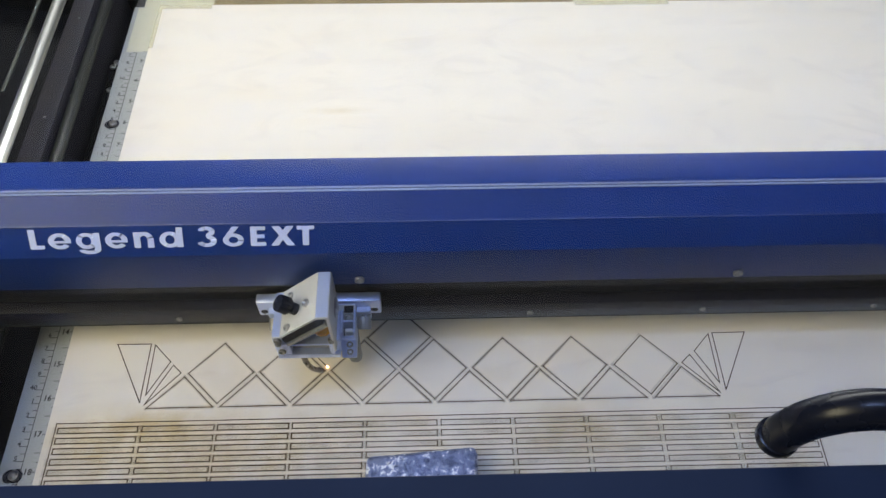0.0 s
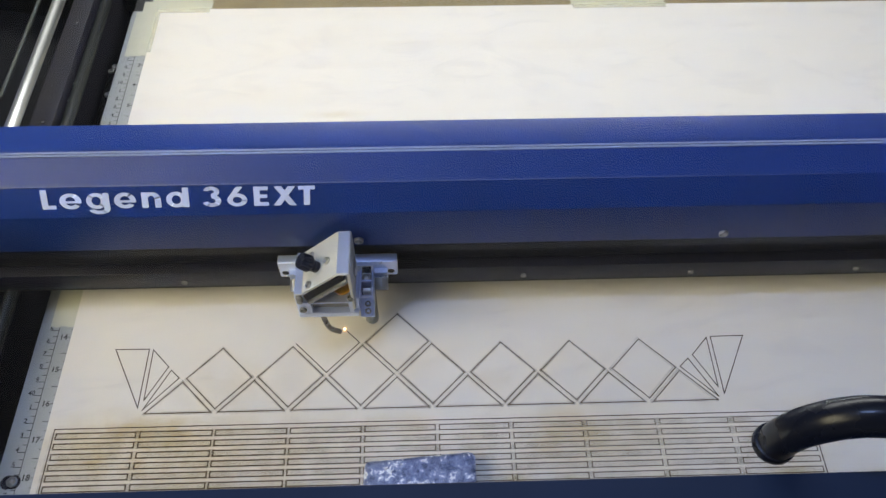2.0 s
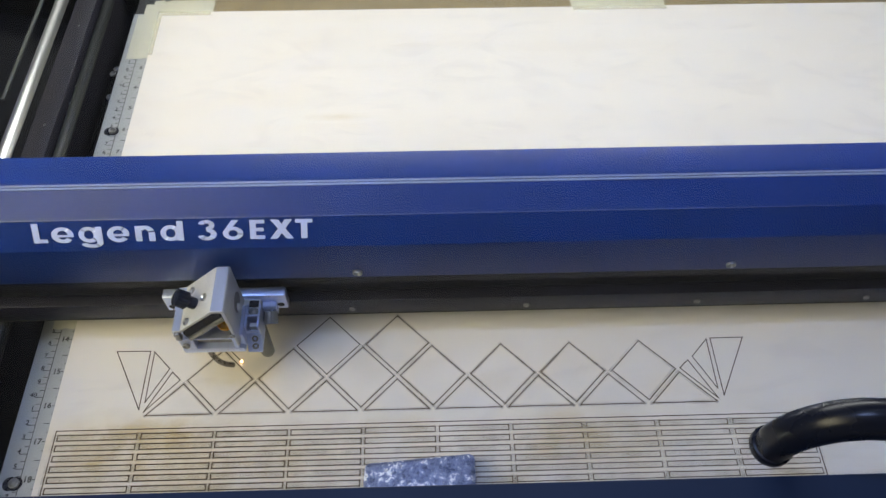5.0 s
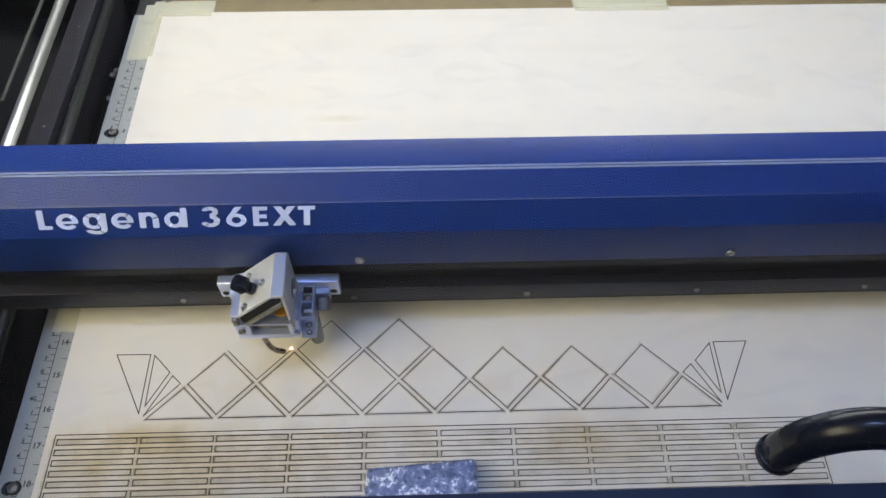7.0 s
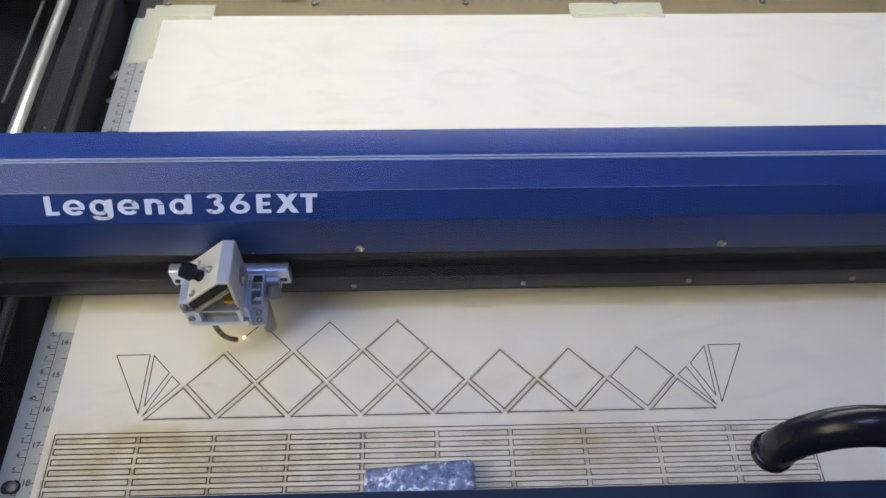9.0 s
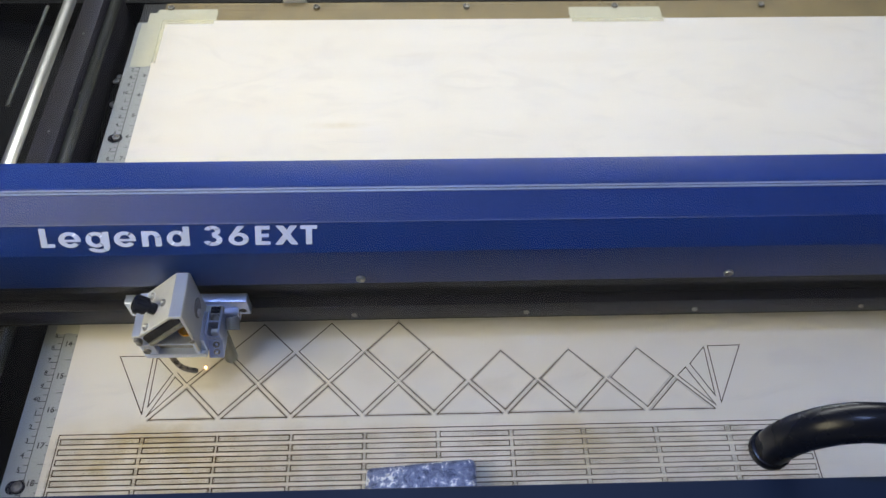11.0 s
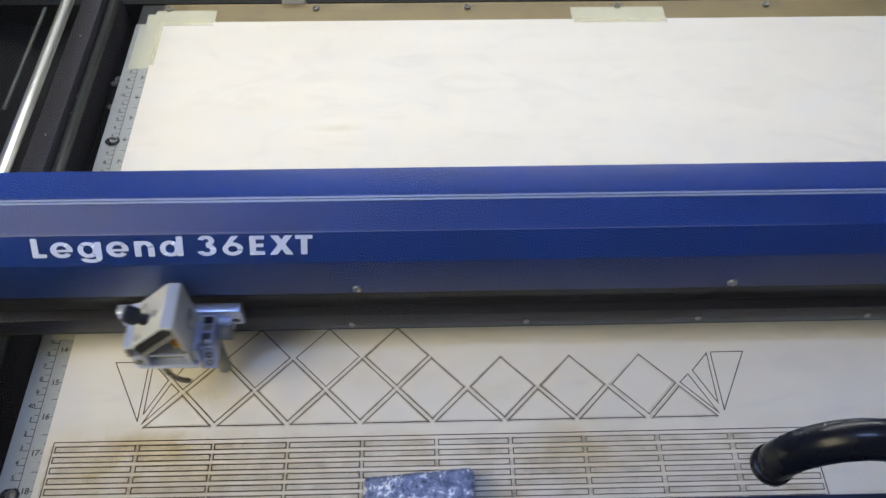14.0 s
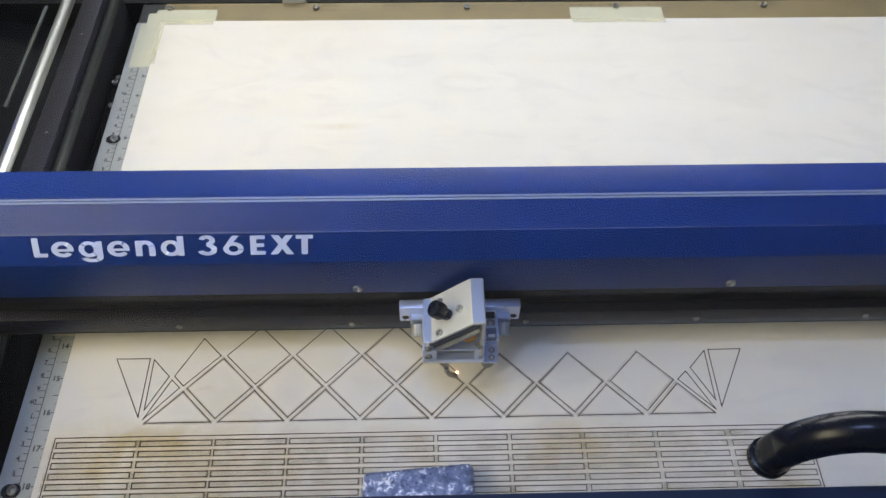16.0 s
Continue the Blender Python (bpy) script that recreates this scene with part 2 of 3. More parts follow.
def add_strip(bm, a, b, w, z0, z1):
    """A thin flat bar from a to b (x, y), w wide."""
    a, b = Vector((*a, 0)), Vector((*b, 0))
    d = (b - a).normalized()
    s = Vector((-d.y, d.x, 0)) * w / 2
    a, b = a - d * w / 2, b + d * w / 2
    q = [p + Vector((0, 0, z)) for z in (z0, z1) for p in (a - s, b - s, b + s, a + s)]
    v = [bm.verts.new(c) for c in q]
    for f in ((3, 2, 1, 0), (4, 5, 6, 7), (0, 1, 5, 4), (1, 2, 6, 5), (2, 3, 7, 6), (3, 0, 4, 7)):
        bm.faces.new([v[i] for i in f])


def tube(name, points, radius, mat, parent=None, label="", res=10):
    """A bent round bar through the points."""
    cu = bpy.data.curves.new(name, "CURVE")
    cu.dimensions, cu.bevel_depth, cu.bevel_resolution, cu.resolution_u, cu.use_fill_caps = "3D", radius, 5, res, True
    sp = cu.splines.new("BEZIER")
    sp.bezier_points.add(len(points) - 1)
    for b, p in zip(sp.bezier_points, points):
        b.co, b.handle_left_type, b.handle_right_type = p, "AUTO", "AUTO"
    tmp = new("bend", cu)
    me = bpy.data.meshes.new_from_object(tmp.evaluated_get(bpy.context.evaluated_depsgraph_get()))
    bpy.data.objects.remove(tmp)
    bpy.data.curves.remove(cu)
    me.name = name
    me.materials.clear()
    me.materials.append(mat)
    for p in me.polygons:
        p.use_smooth = True
    ob = new(name, me)
    ob.parent = parent
    return tagged(ob, label)


def lettering(name, words, mat, parent, m, width=None, height=0.01, thick=0.0001, bold=0.0, space=1.0, align="LEFT", label=""):
    """Words as a mesh, caps height high and, where given, width wide."""
    cu = bpy.data.curves.new(name, "FONT")
    cu.body, cu.offset, cu.space_character, cu.extrude, cu.resolution_u = words, bold, space, 0.0, 3
    tmp = new("type", cu)
    me = bpy.data.meshes.new_from_object(tmp.evaluated_get(bpy.context.evaluated_depsgraph_get()))
    bpy.data.objects.remove(tmp)
    bpy.data.curves.remove(cu)
    xs = [v.co.x for v in me.vertices]
    cap = 0.73
    sy = height / cap
    sx = width / (max(xs) - min(xs)) if width else sy
    mid = {"LEFT": min(xs), "RIGHT": max(xs), "CENTER": (min(xs) + max(xs)) / 2}[align]
    for v in me.vertices:
        v.co = ((v.co.x - mid) * sx, v.co.y * sy, 0)
    bm = bmesh.new()
    bm.from_mesh(me)
    bpy.data.meshes.remove(me)
    made = bmesh.ops.extrude_face_region(bm, geom=bm.faces[:])["geom"]
    for v in made:
        if isinstance(v, bmesh.types.BMVert):
            v.co.z += thick
    ob = part(name, bm, mat, parent, label)
    ob.matrix_basis = m
    return ob


def socket_screw(name, m, r, parent=None, label="", mat=None):
    """A round screw head with a recessed hex socket, its axis along the pose's z."""
    bm = bmesh.new()
    add_cyl(bm, (0, 0, -r * 0.3), (0, 0, r * 0.45), r, n=20, bevel=r * 0.18)
    top = [f for f in bm.faces if f.normal.z > 0.9 and len(f.verts) > 8]
    if top:
        got = bmesh.ops.inset_region(bm, faces=top, thickness=r * 0.42)
        for v in {v for f in top for v in f.verts}:
            v.co.z -= r * 0.5
    ob = part(name, bm, mat or STEEL, parent, label)
    ob.matrix_basis = m
    return ob


# ---- the setting: a room round the machine, the cabinet with its bed ----
P = 0.04963  # pitch of the cut lattice


def build_setting():
    tagged(part("floor", box(-2.6, 3.2, -2.6, 2.6, -1.05, -1.0), WALL), "plain grey workshop floor", "floor", kind="structure")
    tagged(part("ceiling", box(-2.6, 3.2, -2.6, 2.6, 2.0, 2.05), WALL), "plain painted workshop ceiling", "ceiling", kind="structure")
    for name, b in (("wall_north", (-2.6, 3.2, 2.6, 2.7)), ("wall_south", (-2.6, 3.2, -2.7, -2.6)), ("wall_west", (-2.7, -2.6, -2.6, 2.6)), ("wall_east", (3.2, 3.3, -2.6, 2.6))):
        tagged(part(name, box(*b, -1.05, 2.05), WALL), "plain painted workshop wall", "wall", kind="structure")


def build_cabinet():
    cab = thing("laser_cabinet", "black steel cabinet of a laser engraving machine", "laser machine")
    part("bed", box(-0.0868, 0.88, -0.20, 0.447, -0.030, -0.0062), HONEY, cab, "dark metal work bed")
    part("trough", box(-0.30, 0.95, -0.22, 0.62, -0.075, -0.07), BLACK_PART, cab)
    part("rear_panel", box(-0.30, 0.95, 0.452, 0.462, -0.07, -0.008), BLACK_PART, cab)
    part("front_panel", box(-0.30, 0.95, -0.235, -0.225, -0.95, 0.185), BLUE, cab)
    part("side_panel", box(-0.31, -0.30, -0.235, 0.462, -0.95, 0.185), BLUE, cab)
    part("side_panel", box(0.95, 0.96, -0.235, 0.462, -0.95, 0.185), BLUE, cab)
    part("rear_skirt", box(-0.30, 0.95, 0.62, 0.63, -0.95, 0.02), BLACK_PART, cab)
    # inner wall left of the guide rod, with a stepped lip
    part("inner_wall", extrude_y([(-0.30, -0.07), (-0.150, -0.07), (-0.150, -0.045), (-0.235, -0.030), (-0.30, -0.030)], -0.22, 0.452), BLACK_PART, cab)
    part("wall_lip", extrude_y([(-0.1585, 0.0285), (-0.1555, 0.0285), (-0.1555, 0.0300), (-0.1585, 0.0300)], 0.270, 0.400), LIP, cab)
    # side extrusion that carries the gantry
    part("side_rail", extrude_y([(-0.1250, -0.06), (-0.1065, -0.06), (-0.1065, 0.0300), (-0.1250, 0.0300)], -0.22, 0.450, 0.0008), GREY_RAIL, cab)
    ridge = [(-0.1005 + 0.0046 * math.cos(a), 0.0200 + 0.0046 * math.sin(a)) for a in (k * math.pi / 12 for k in range(24))]
    part("rail_ridge", extrude_y(ridge, -0.22, 0.450), OLIVE, cab, "rounded oily grey bar", True)
    for y in (0.270, 0.290):
        socket_screw("screw", pose(-0.1035, y, 0.0238, 0, -35), 0.0011, cab)
    part("rail_foot", extrude_y([(-0.1062, -0.06), (-0.1000, -0.06), (-0.1000, -0.045), (-0.1062, -0.040)], -0.22, 0.450), BLACK_PART, cab)
    part("bracket", box(-0.1040, -0.0875, 0.20, 0.366, -0.060, -0.0235, 0.001), BLACK_PART, cab)
    for x, y in ((-0.1012, 0.3530), (-0.0988, 0.3590), (-0.0979, 0.3221)):
        socket_screw("screw", pose(x, y, -0.0225), 0.0030, cab, mat=CHROME)
    for y in (0.36, 0.24):
        socket_screw("screw", pose(-0.1145, y, 0.0300), 0.0010, cab)
    rod = thing("guide_rod", "polished round steel guide rod beside the bed", "guide rod")
    part("rod", cyl((-0.1165, -0.22, 0.060), (-0.1165, 0.451, 0.060), 0.0048, n=40), CHROME, rod, smooth=True)
    for y in (-0.20,):
        part("rod_block", box(-0.130, -0.104, y - 0.009, y + 0.009, 0.0300, 0.0545, 0.001), BLACK_PART, rod)
    return cab


def build_rulers():
    """Engraved rulers along the left and the rear edge of the bed. Inch n lies at y = 0.4162 - 0.0254 n."""
    left = thing("bed_ruler", "grey aluminium ruler with centimetre and inch scales screwed to the bed", "ruler")
    part("strip", box(-0.0865, -0.0550, -0.19, 0.4155, -0.0062, -0.0030, 0.0004), RULER, left)
    z = -0.00298
    y0 = 0.4162
    marks = bmesh.new()
    add_strip(marks, (-0.0722, -0.185), (-0.0722, 0.412), 0.0005, -0.0032, z)
    for mm in range(5, 590, 5):
        y = y0 - mm / 1000
        add_strip(marks, (-0.0722, y), (-0.0722 - (0.0052 if mm % 10 == 0 else 0.0030), y), 0.0005, -0.0032, z)
    for k in range(1, 24 * 4):
        y = y0 - k * 0.00635
        add_strip(marks, (-0.0612, y), (-0.0612 - (0.0032 if k % 4 == 0 else 0.0052 if k % 2 == 0 else 0.0022), y), 0.0005, -0.0032, z)
    part("graduation", marks, INK, left)
    for n in range(1, 24):
        lettering("numeral", str(n), INK, left, pose(-0.0648, y0 - n * 0.0254 - 0.0017, z, 0, 0, 0), height=0.0041, align="RIGHT", thick=0.00005, bold=0.03)
    for c in range(1, 59):
        words = str(c) if c % 10 == 0 else str(c % 10)
        lettering("numeral", words, INK, left, pose(-0.0768, y0 - c * 0.01 + 0.0003, z), height=0.0035, align="RIGHT", thick=0.00005, bold=0.02)
    for y in (0.2618, -0.0435):
        slot = bmesh.new()
        for s in (-1, 1):
            add_cyl(slot, (-0.0765 + s * 0.0018, y, -0.0031), (-0.0765 + s * 0.0018, y, -0.00292), 0.0046, n=24)
        part("slot", slot, BLACK, left)
        socket_screw("screw", pose(-0.0752, y, -0.0024), 0.0034, left, mat=DULL)
    rear = thing("rear_ruler", "smoke-stained brown aluminium ruler along the rear of the bed", "ruler")
    part("strip", box(-0.0630, 0.870, 0.4162, 0.4445, -0.0062, -0.0030, 0.0004), RULER_STAINED, rear)
    marks = bmesh.new()
    add_strip(marks, (-0.055, 0.4325), (0.862, 0.4325), 0.0004, -0.0032, z)
    for mm in range(0, 915, 5):
        x = -0.0522 + mm / 1000
        add_strip(marks, (x, 0.4325), (x, 0.4325 + (0.0050 if mm % 10 == 0 else 0.0028)), 0.0004, -0.0032, z)
    for k in range(1, 144):
        x = -0.0522 + k * 0.00635
        add_strip(marks, (x, 0.4215), (x, 0.4215 + (0.0040 if k % 4 == 0 else 0.0026)), 0.0004, -0.0032, z)
    for k in range(1, 91):  # worn numerals, too faint to read
        x = -0.0522 + k * 0.01
        add_strip(marks, (x - 0.0008, 0.4392), (x + 0.0008, 0.4392), 0.0016, -0.0032, z)
    part("graduation", marks, INK_FAINT, rear)
    for x in (-0.0570, 0.0889, 0.2410, 0.3931, 0.5452, 0.6973):
        socket_screw("screw", pose(x, 0.4362, -0.0022), 0.0034, rear, mat=DULL)
    clip = thing("clear_stop", "small cloudy plastic stop on the rear bed edge", "plastic stop")
    part("block", box(0.054, 0.0775, 0.4448, 0.4515, -0.03, 0.004, 0.001), CLEAR, clip)


def wavy_tape(name, x0, x1, y0, y1, z, label, torn=(), over=None):
    """A thin strip of tape, with its torn ends uneven; over: the lap on the plywood, x0, x1, y0, y1."""
    ob = thing(name, label, "tape", "tape pieces on the bed edge")
    bm = bmesh.new()
    n = 22
    rng = random.Random(int(x0 * 5000) + int(y0 * 7000))
    rows = []
    for i in range(n + 1):
        u = i / n
        jx = lambda s: rng.uniform(-0.0007, 0.0007) if s in torn else 0
        if "x" in torn:
            y = y0 + (y1 - y0) * u
            rows.append([(x0 + jx("x"), y), (x1 + jx("x"), y)])
        else:
            x = x0 + (x1 - x0) * u
            rows.append([(x, y0 + jx("y")), (x, y1 + jx("y"))])
    vs = [[(bm.verts.new((*p, z)), bm.verts.new((*p, z + 0.00015))) for p in r] for r in rows]
    for a, b in zip(vs, vs[1:]):
        for q in ((a[0][1], a[1][1], b[1][1], b[0][1]), (a[0][0], b[0][0], b[1][0], a[1][0]), (a[0][0], a[0][1], b[0][1], b[0][0]), (a[1][0], b[1][0], b[1][1], a[1][1])):
            bm.faces.new(q)
    for a in (vs[0], vs[-1]):
        bm.faces.new((a[0][0], a[1][0], a[1][1], a[0][1]))
    part("strip", bm, TAPE, ob)
    if over:
        part("lap", box(*over, 0.0001, 0.0002), TAPE_THIN, ob, "thin yellowish lap of tape on the plywood")
    return ob


def build_tapes():
    corner = "translucent cream masking tape over the plywood's corner"
    wavy_tape("masking_tape", -0.0820, -0.0606, 0.3520, 0.4140, -0.00290, corner, ("y",), (-0.0612, -0.0572, 0.3535, 0.4150))
    wavy_tape("masking_tape", -0.0690, -0.0095, 0.4143, 0.4340, -0.00270, corner, ("x",), (-0.0571, -0.0100, 0.4085, 0.4145))
    wavy_tape("masking_tape", -0.0765, -0.0610, 0.4020, 0.4285, -0.00250, corner, ("y",))
    wavy_tape("masking_tape", 0.3450, 0.4390, 0.4143, 0.4348, -0.00290, "cream masking tape holding the plywood to the rear ruler", ("x",), (0.3455, 0.4385, 0.4085, 0.4145))
    wavy_tape("masking_tape", -0.0790, -0.0606, 0.0690, 0.1120, -0.00290, "cream masking tape holding the plywood to the side ruler", ("y",))


# ---- the plywood and its laser cuts, in lattice units of P ----
KW = 0.00072  # kerf width


def cut(name, points, parent, closed=True, width=KW):
    bm = bmesh.new()
    pts = [(x * P, y * P) for x, y in points]
    for a, b in zip(pts, pts[1:] + pts[:1] if closed else pts[1:]):
        add_strip(bm, a, b, width, -0.0004, 0.00006)
    return part(name, bm, KERF, parent)


TIP = 0.456


def diamond(cx, cy):
    return [(cx - TIP, cy), (cx, cy - TIP), (cx + TIP, cy), (cx, cy + TIP)]


KITE = [(0.340, 0.692), (0.487, 0.536), (0.956, 1.000), (0.677, 1.283)]


def build_plywood():
    ply = thing("plywood_sheet", "pale birch plywood sheet with laser-cut diamonds and slots", "plywood sheet")
    part("board", box(-0.0610, 0.860, -0.185, 0.4140, -0.0030, 0.0, 0.0003), PLY, ply)
    for i in range(1, 8):
        cut("diamond_cut", diamond(i + 0.02 * (i == 7), 0.5), ply)
    for i in (0, 1, 2, 3, 4, 5, 6, 7.02):
        cut("triangle_cut", [(i + 0.046, -0.004), (i + 0.950, -0.004), (i + 0.5, 0.448)], ply)
    cut("diamond_cut", diamond(3.5, 1.0), ply)
    for s, o in ((1, 0.0), (-1, 8.02)):
        mir = lambda q: [(o + s * x, y) for x, y in q]
        cut("fan_cut", mir([(-0.536, 0.974), (-0.056, 0.970), (-0.059, 0.083)]), ply)
        cut("fan_cut", mir([(0.003, 0.957), (0.265, 0.686), (0.006, 0.187)]), ply)
        cut("fan_cut", mir([(0.312 + 0.03 * (s < 0), 0.633), (0.440 + 0.04 * (s < 0), 0.510), (0.010 + 0.02 * (s < 0), 0.046)]), ply)
    halo = bmesh.new()
    shapes = [diamond(i, 0.5) for i in range(1, 8)] + [diamond(3.5, 1.0)] + [[(i + 0.046, -0.004), (i + 0.950, -0.004), (i + 0.5, 0.448)] for i in range(8)]
    for q in shapes:
        for a, b in zip(q, q[1:] + q[:1]):
            add_strip(halo, (a[0] * P, a[1] * P), (b[0] * P, b[1] * P), 0.0026, -0.0003, 0.00003)
    part("scorch", halo, SCORCH, ply, "faint brown scorch along the cuts")
    # the block of slots below
    x0, x1, y1 = -0.0552, 0.4560, -0.0097
    y0 = y1 - 0.0072 * 20
    cut("slot_block_edge", [(x / P, y / P) for x, y in ((x0, y0), (x0, y1), (x1, y1), (x1, y0))], ply)
    edges = [(-0.0534, -0.0007)] + [(0.0023 + 0.0500 * k, 0.0501 + 0.0498 * k) for k in range(8)] + [(0.4027, 0.4540)]
    toast = bmesh.new()
    for a, b in edges:
        for r in range(9):
            t = -0.0129 - 0.00702 * r
            cut("slot_cut", [(x / P, y / P) for x, y in ((a, t), (b, t), (b, t - 0.0037), (a, t - 0.0037))], ply, width=0.00082 if a < 0.15 else 0.00070 if a < 0.3 else 0.00062)
            add_strip(toast, (a - 0.0008, t - 0.00185), (b + 0.0008, t - 0.00185), 0.0054, -0.0003, 0.00003)
    part("scorch", toast, SCORCH, ply, "faint brown scorch along the slots")
    return ply


# the laser's way: seconds, x, y in lattice units, and whether the beam is on after it
def diamond_way(cx, t0, t1, t2, t3, t4):
    a = diamond(cx, 1.0)
    return [(t0, *a[0], 1), (t1, *a[1], 1), (t2, *a[2], 1), (t3, *a[3], 1), (t4, *a[0], 0)]


WAY = (diamond_way(2.5, -1.30, 0.03, 1.36, 2.68, 4.03) + diamond_way(1.5, 4.32, 5.66, 6.97, 8.32, 9.64)
       + [(9.86, *KITE[0], 1), (10.33, *KITE[1], 1), (11.65, *KITE[2], 1), (12.48, *KITE[3], 1), (13.88, *KITE[0], 0)]
       + [(15.035, 4.044, 1.0, 1), (16.38, 4.5, 0.544, 1)])


def laser_at(t):
    for (a, xa, ya, on), (b, xb, yb, _) in zip(WAY, WAY[1:]):
        if a <= t <= b:
            u = (t - a) / (b - a)
            if not on and b - a > 0.5:
                u = u + 0.012 * math.sin(2 * math.pi * u) * -1
            return (xa + (xb - xa) * u) * P, (ya + (yb - ya) * u) * P, bool(on)
    return WAY[-1][1] * P, WAY[-1][2] * P, True


def build_growing_cuts(ply):
    """Short lengths of char that come up through the veneer as the beam passes."""
    made = []
    for (a, xa, ya, on), (b, xb, yb, _) in zip(WAY, WAY[1:]):
        if not on:
            continue
        if b <= 0.1:
            bm = bmesh.new()
            add_strip(bm, (xa * P, ya * P), (xb * P, yb * P), KW, -0.0004, 0.00006)
            part("diamond_cut", bm, KERF, ply)
            continue
        n = max(2, round((b - a) / 0.11))
        bm = None
        for k in range(n):
            t = a + (b - a) * (k + 1) / n
            if t > 16.0:
                continue
            bm = bmesh.new()
            p, q = [((xa + (xb - xa) * u) * P, (ya + (yb - ya) * u) * P) for u in (k / n, (k + 1) / n)]
            add_strip(bm, p, q, KW, -0.0004, 0.00006)
            ob = part("char_length", bm, KERF, ply)
            made.append((ob, t))
    return made


# ---- wide geometric lettering: each letter from bars and elliptic arcs, in millimetres from the baseline ----
def glyph(name, pieces, parent, m):
    bm = bmesh.new()
    for k, (kind, *a) in enumerate(pieces):
        top = 0.10 + 0.02 * k
        if kind == "bar":
            x0, x1, y0, y1 = a
            quads = [[(x0, y0), (x1, y0), (x1, y1), (x0, y1)]]
        elif kind == "poly":
            quads = [a[0]]
        else:
            cx, cy, ra, rb, ia, ib, deg0, deg1 = a
            n = max(6, int(abs(deg1 - deg0) / 9))
            arc = [math.radians(deg0 + (deg1 - deg0) * i / n) for i in range(n + 1)]
            quads = [[(cx + ra * math.cos(p), cy + rb * math.sin(p)), (cx + ra * math.cos(q), cy + rb * math.sin(q)),
                      (cx + ia * math.cos(q), cy + ib * math.sin(q)), (cx + ia * math.cos(p), cy + ib * math.sin(p))] for p, q in zip(arc, arc[1:])]
        for q in quads:
            rings = [[bm.verts.new(((x + 0.07 * y) / 1000, y / 1000, z / 1000)) for x, y in q] for z in (0, top)]
            for r in rings:
                bm.faces.new(r)
            for i in range(4):
                bm.faces.new((rings[0][i], rings[0][(i + 1) % 4], rings[1][(i + 1) % 4], rings[1][i]))
    bmesh.ops.remove_doubles(bm, verts=bm.verts[:], dist=1e-7)
    ob = part(name, bm, WHITE, parent, "white printed letter")
    ob.matrix_basis = m
    return ob


def letter_e(x):
    return [("arc", x + 6.5, 5.0, 6.5, 5.2, 3.0, 2.9, 0, 322), ("bar", x + 3.0, x + 12.9, 3.7, 5.2)]


def slope_lettering(parent, m):
    bowl = lambda x: ("arc", x + 6.0, 5.0, 6.0, 5.2, 2.7, 2.9, 0, 360)
    letters = [
        [("bar", -34.4, -30.6, 0, 12.6), ("bar", -30.6, -26.2, 0, 2.4)],
        letter_e(-23.7),
        [bowl(-7.9), ("bar", 2.2, 5.9, -0.4, 10.1), ("arc", -0.6, -0.3, 6.5, 3.3, 2.9, 1.1, 190, 360)],
        letter_e(8.7),
        [("bar", 25.1, 28.9, 0, 10.1), ("arc", 31.0, 5.2, 5.6, 5.1, 1.9, 2.7, 0, 140), ("bar", 32.9, 36.6, 0, 5.2)],
        [bowl(39.8), ("bar", 49.6, 53.3, 0, 12.8)],
        [("arc", 66.9, 9.75, 4.9, 3.35, 1.6, 1.15, -95, 165), ("arc", 66.9, 3.75, 5.7, 3.95, 2.2, 1.6, -165, 90)],
        [("arc", 82.2, 4.1, 6.0, 4.3, 2.7, 2.1, 0, 360), ("poly", [(76.6, 5.6), (80.6, 6.6), (85.9, 12.7), (81.7, 12.7)])],
        [("bar", 92.1, 95.8, 0, 12.6), ("bar", 95.8, 101.0, 0, 2.4), ("bar", 95.8, 100.2, 5.1, 7.4), ("bar", 95.8, 100.8, 10.2, 12.6)],
        [("poly", [(103.8, 0), (108.2, 0), (117.2, 12.6), (112.8, 12.6)]), ("poly", [(113.4, 0), (117.8, 0), (108.8, 12.6), (104.3, 12.6)])],
        [("bar", 118.8, 128.9, 10.2, 12.6), ("bar", 122.1, 125.9, 0, 10.2)],
    ]
    for pieces in letters:
        glyph("letter", pieces, parent, m)


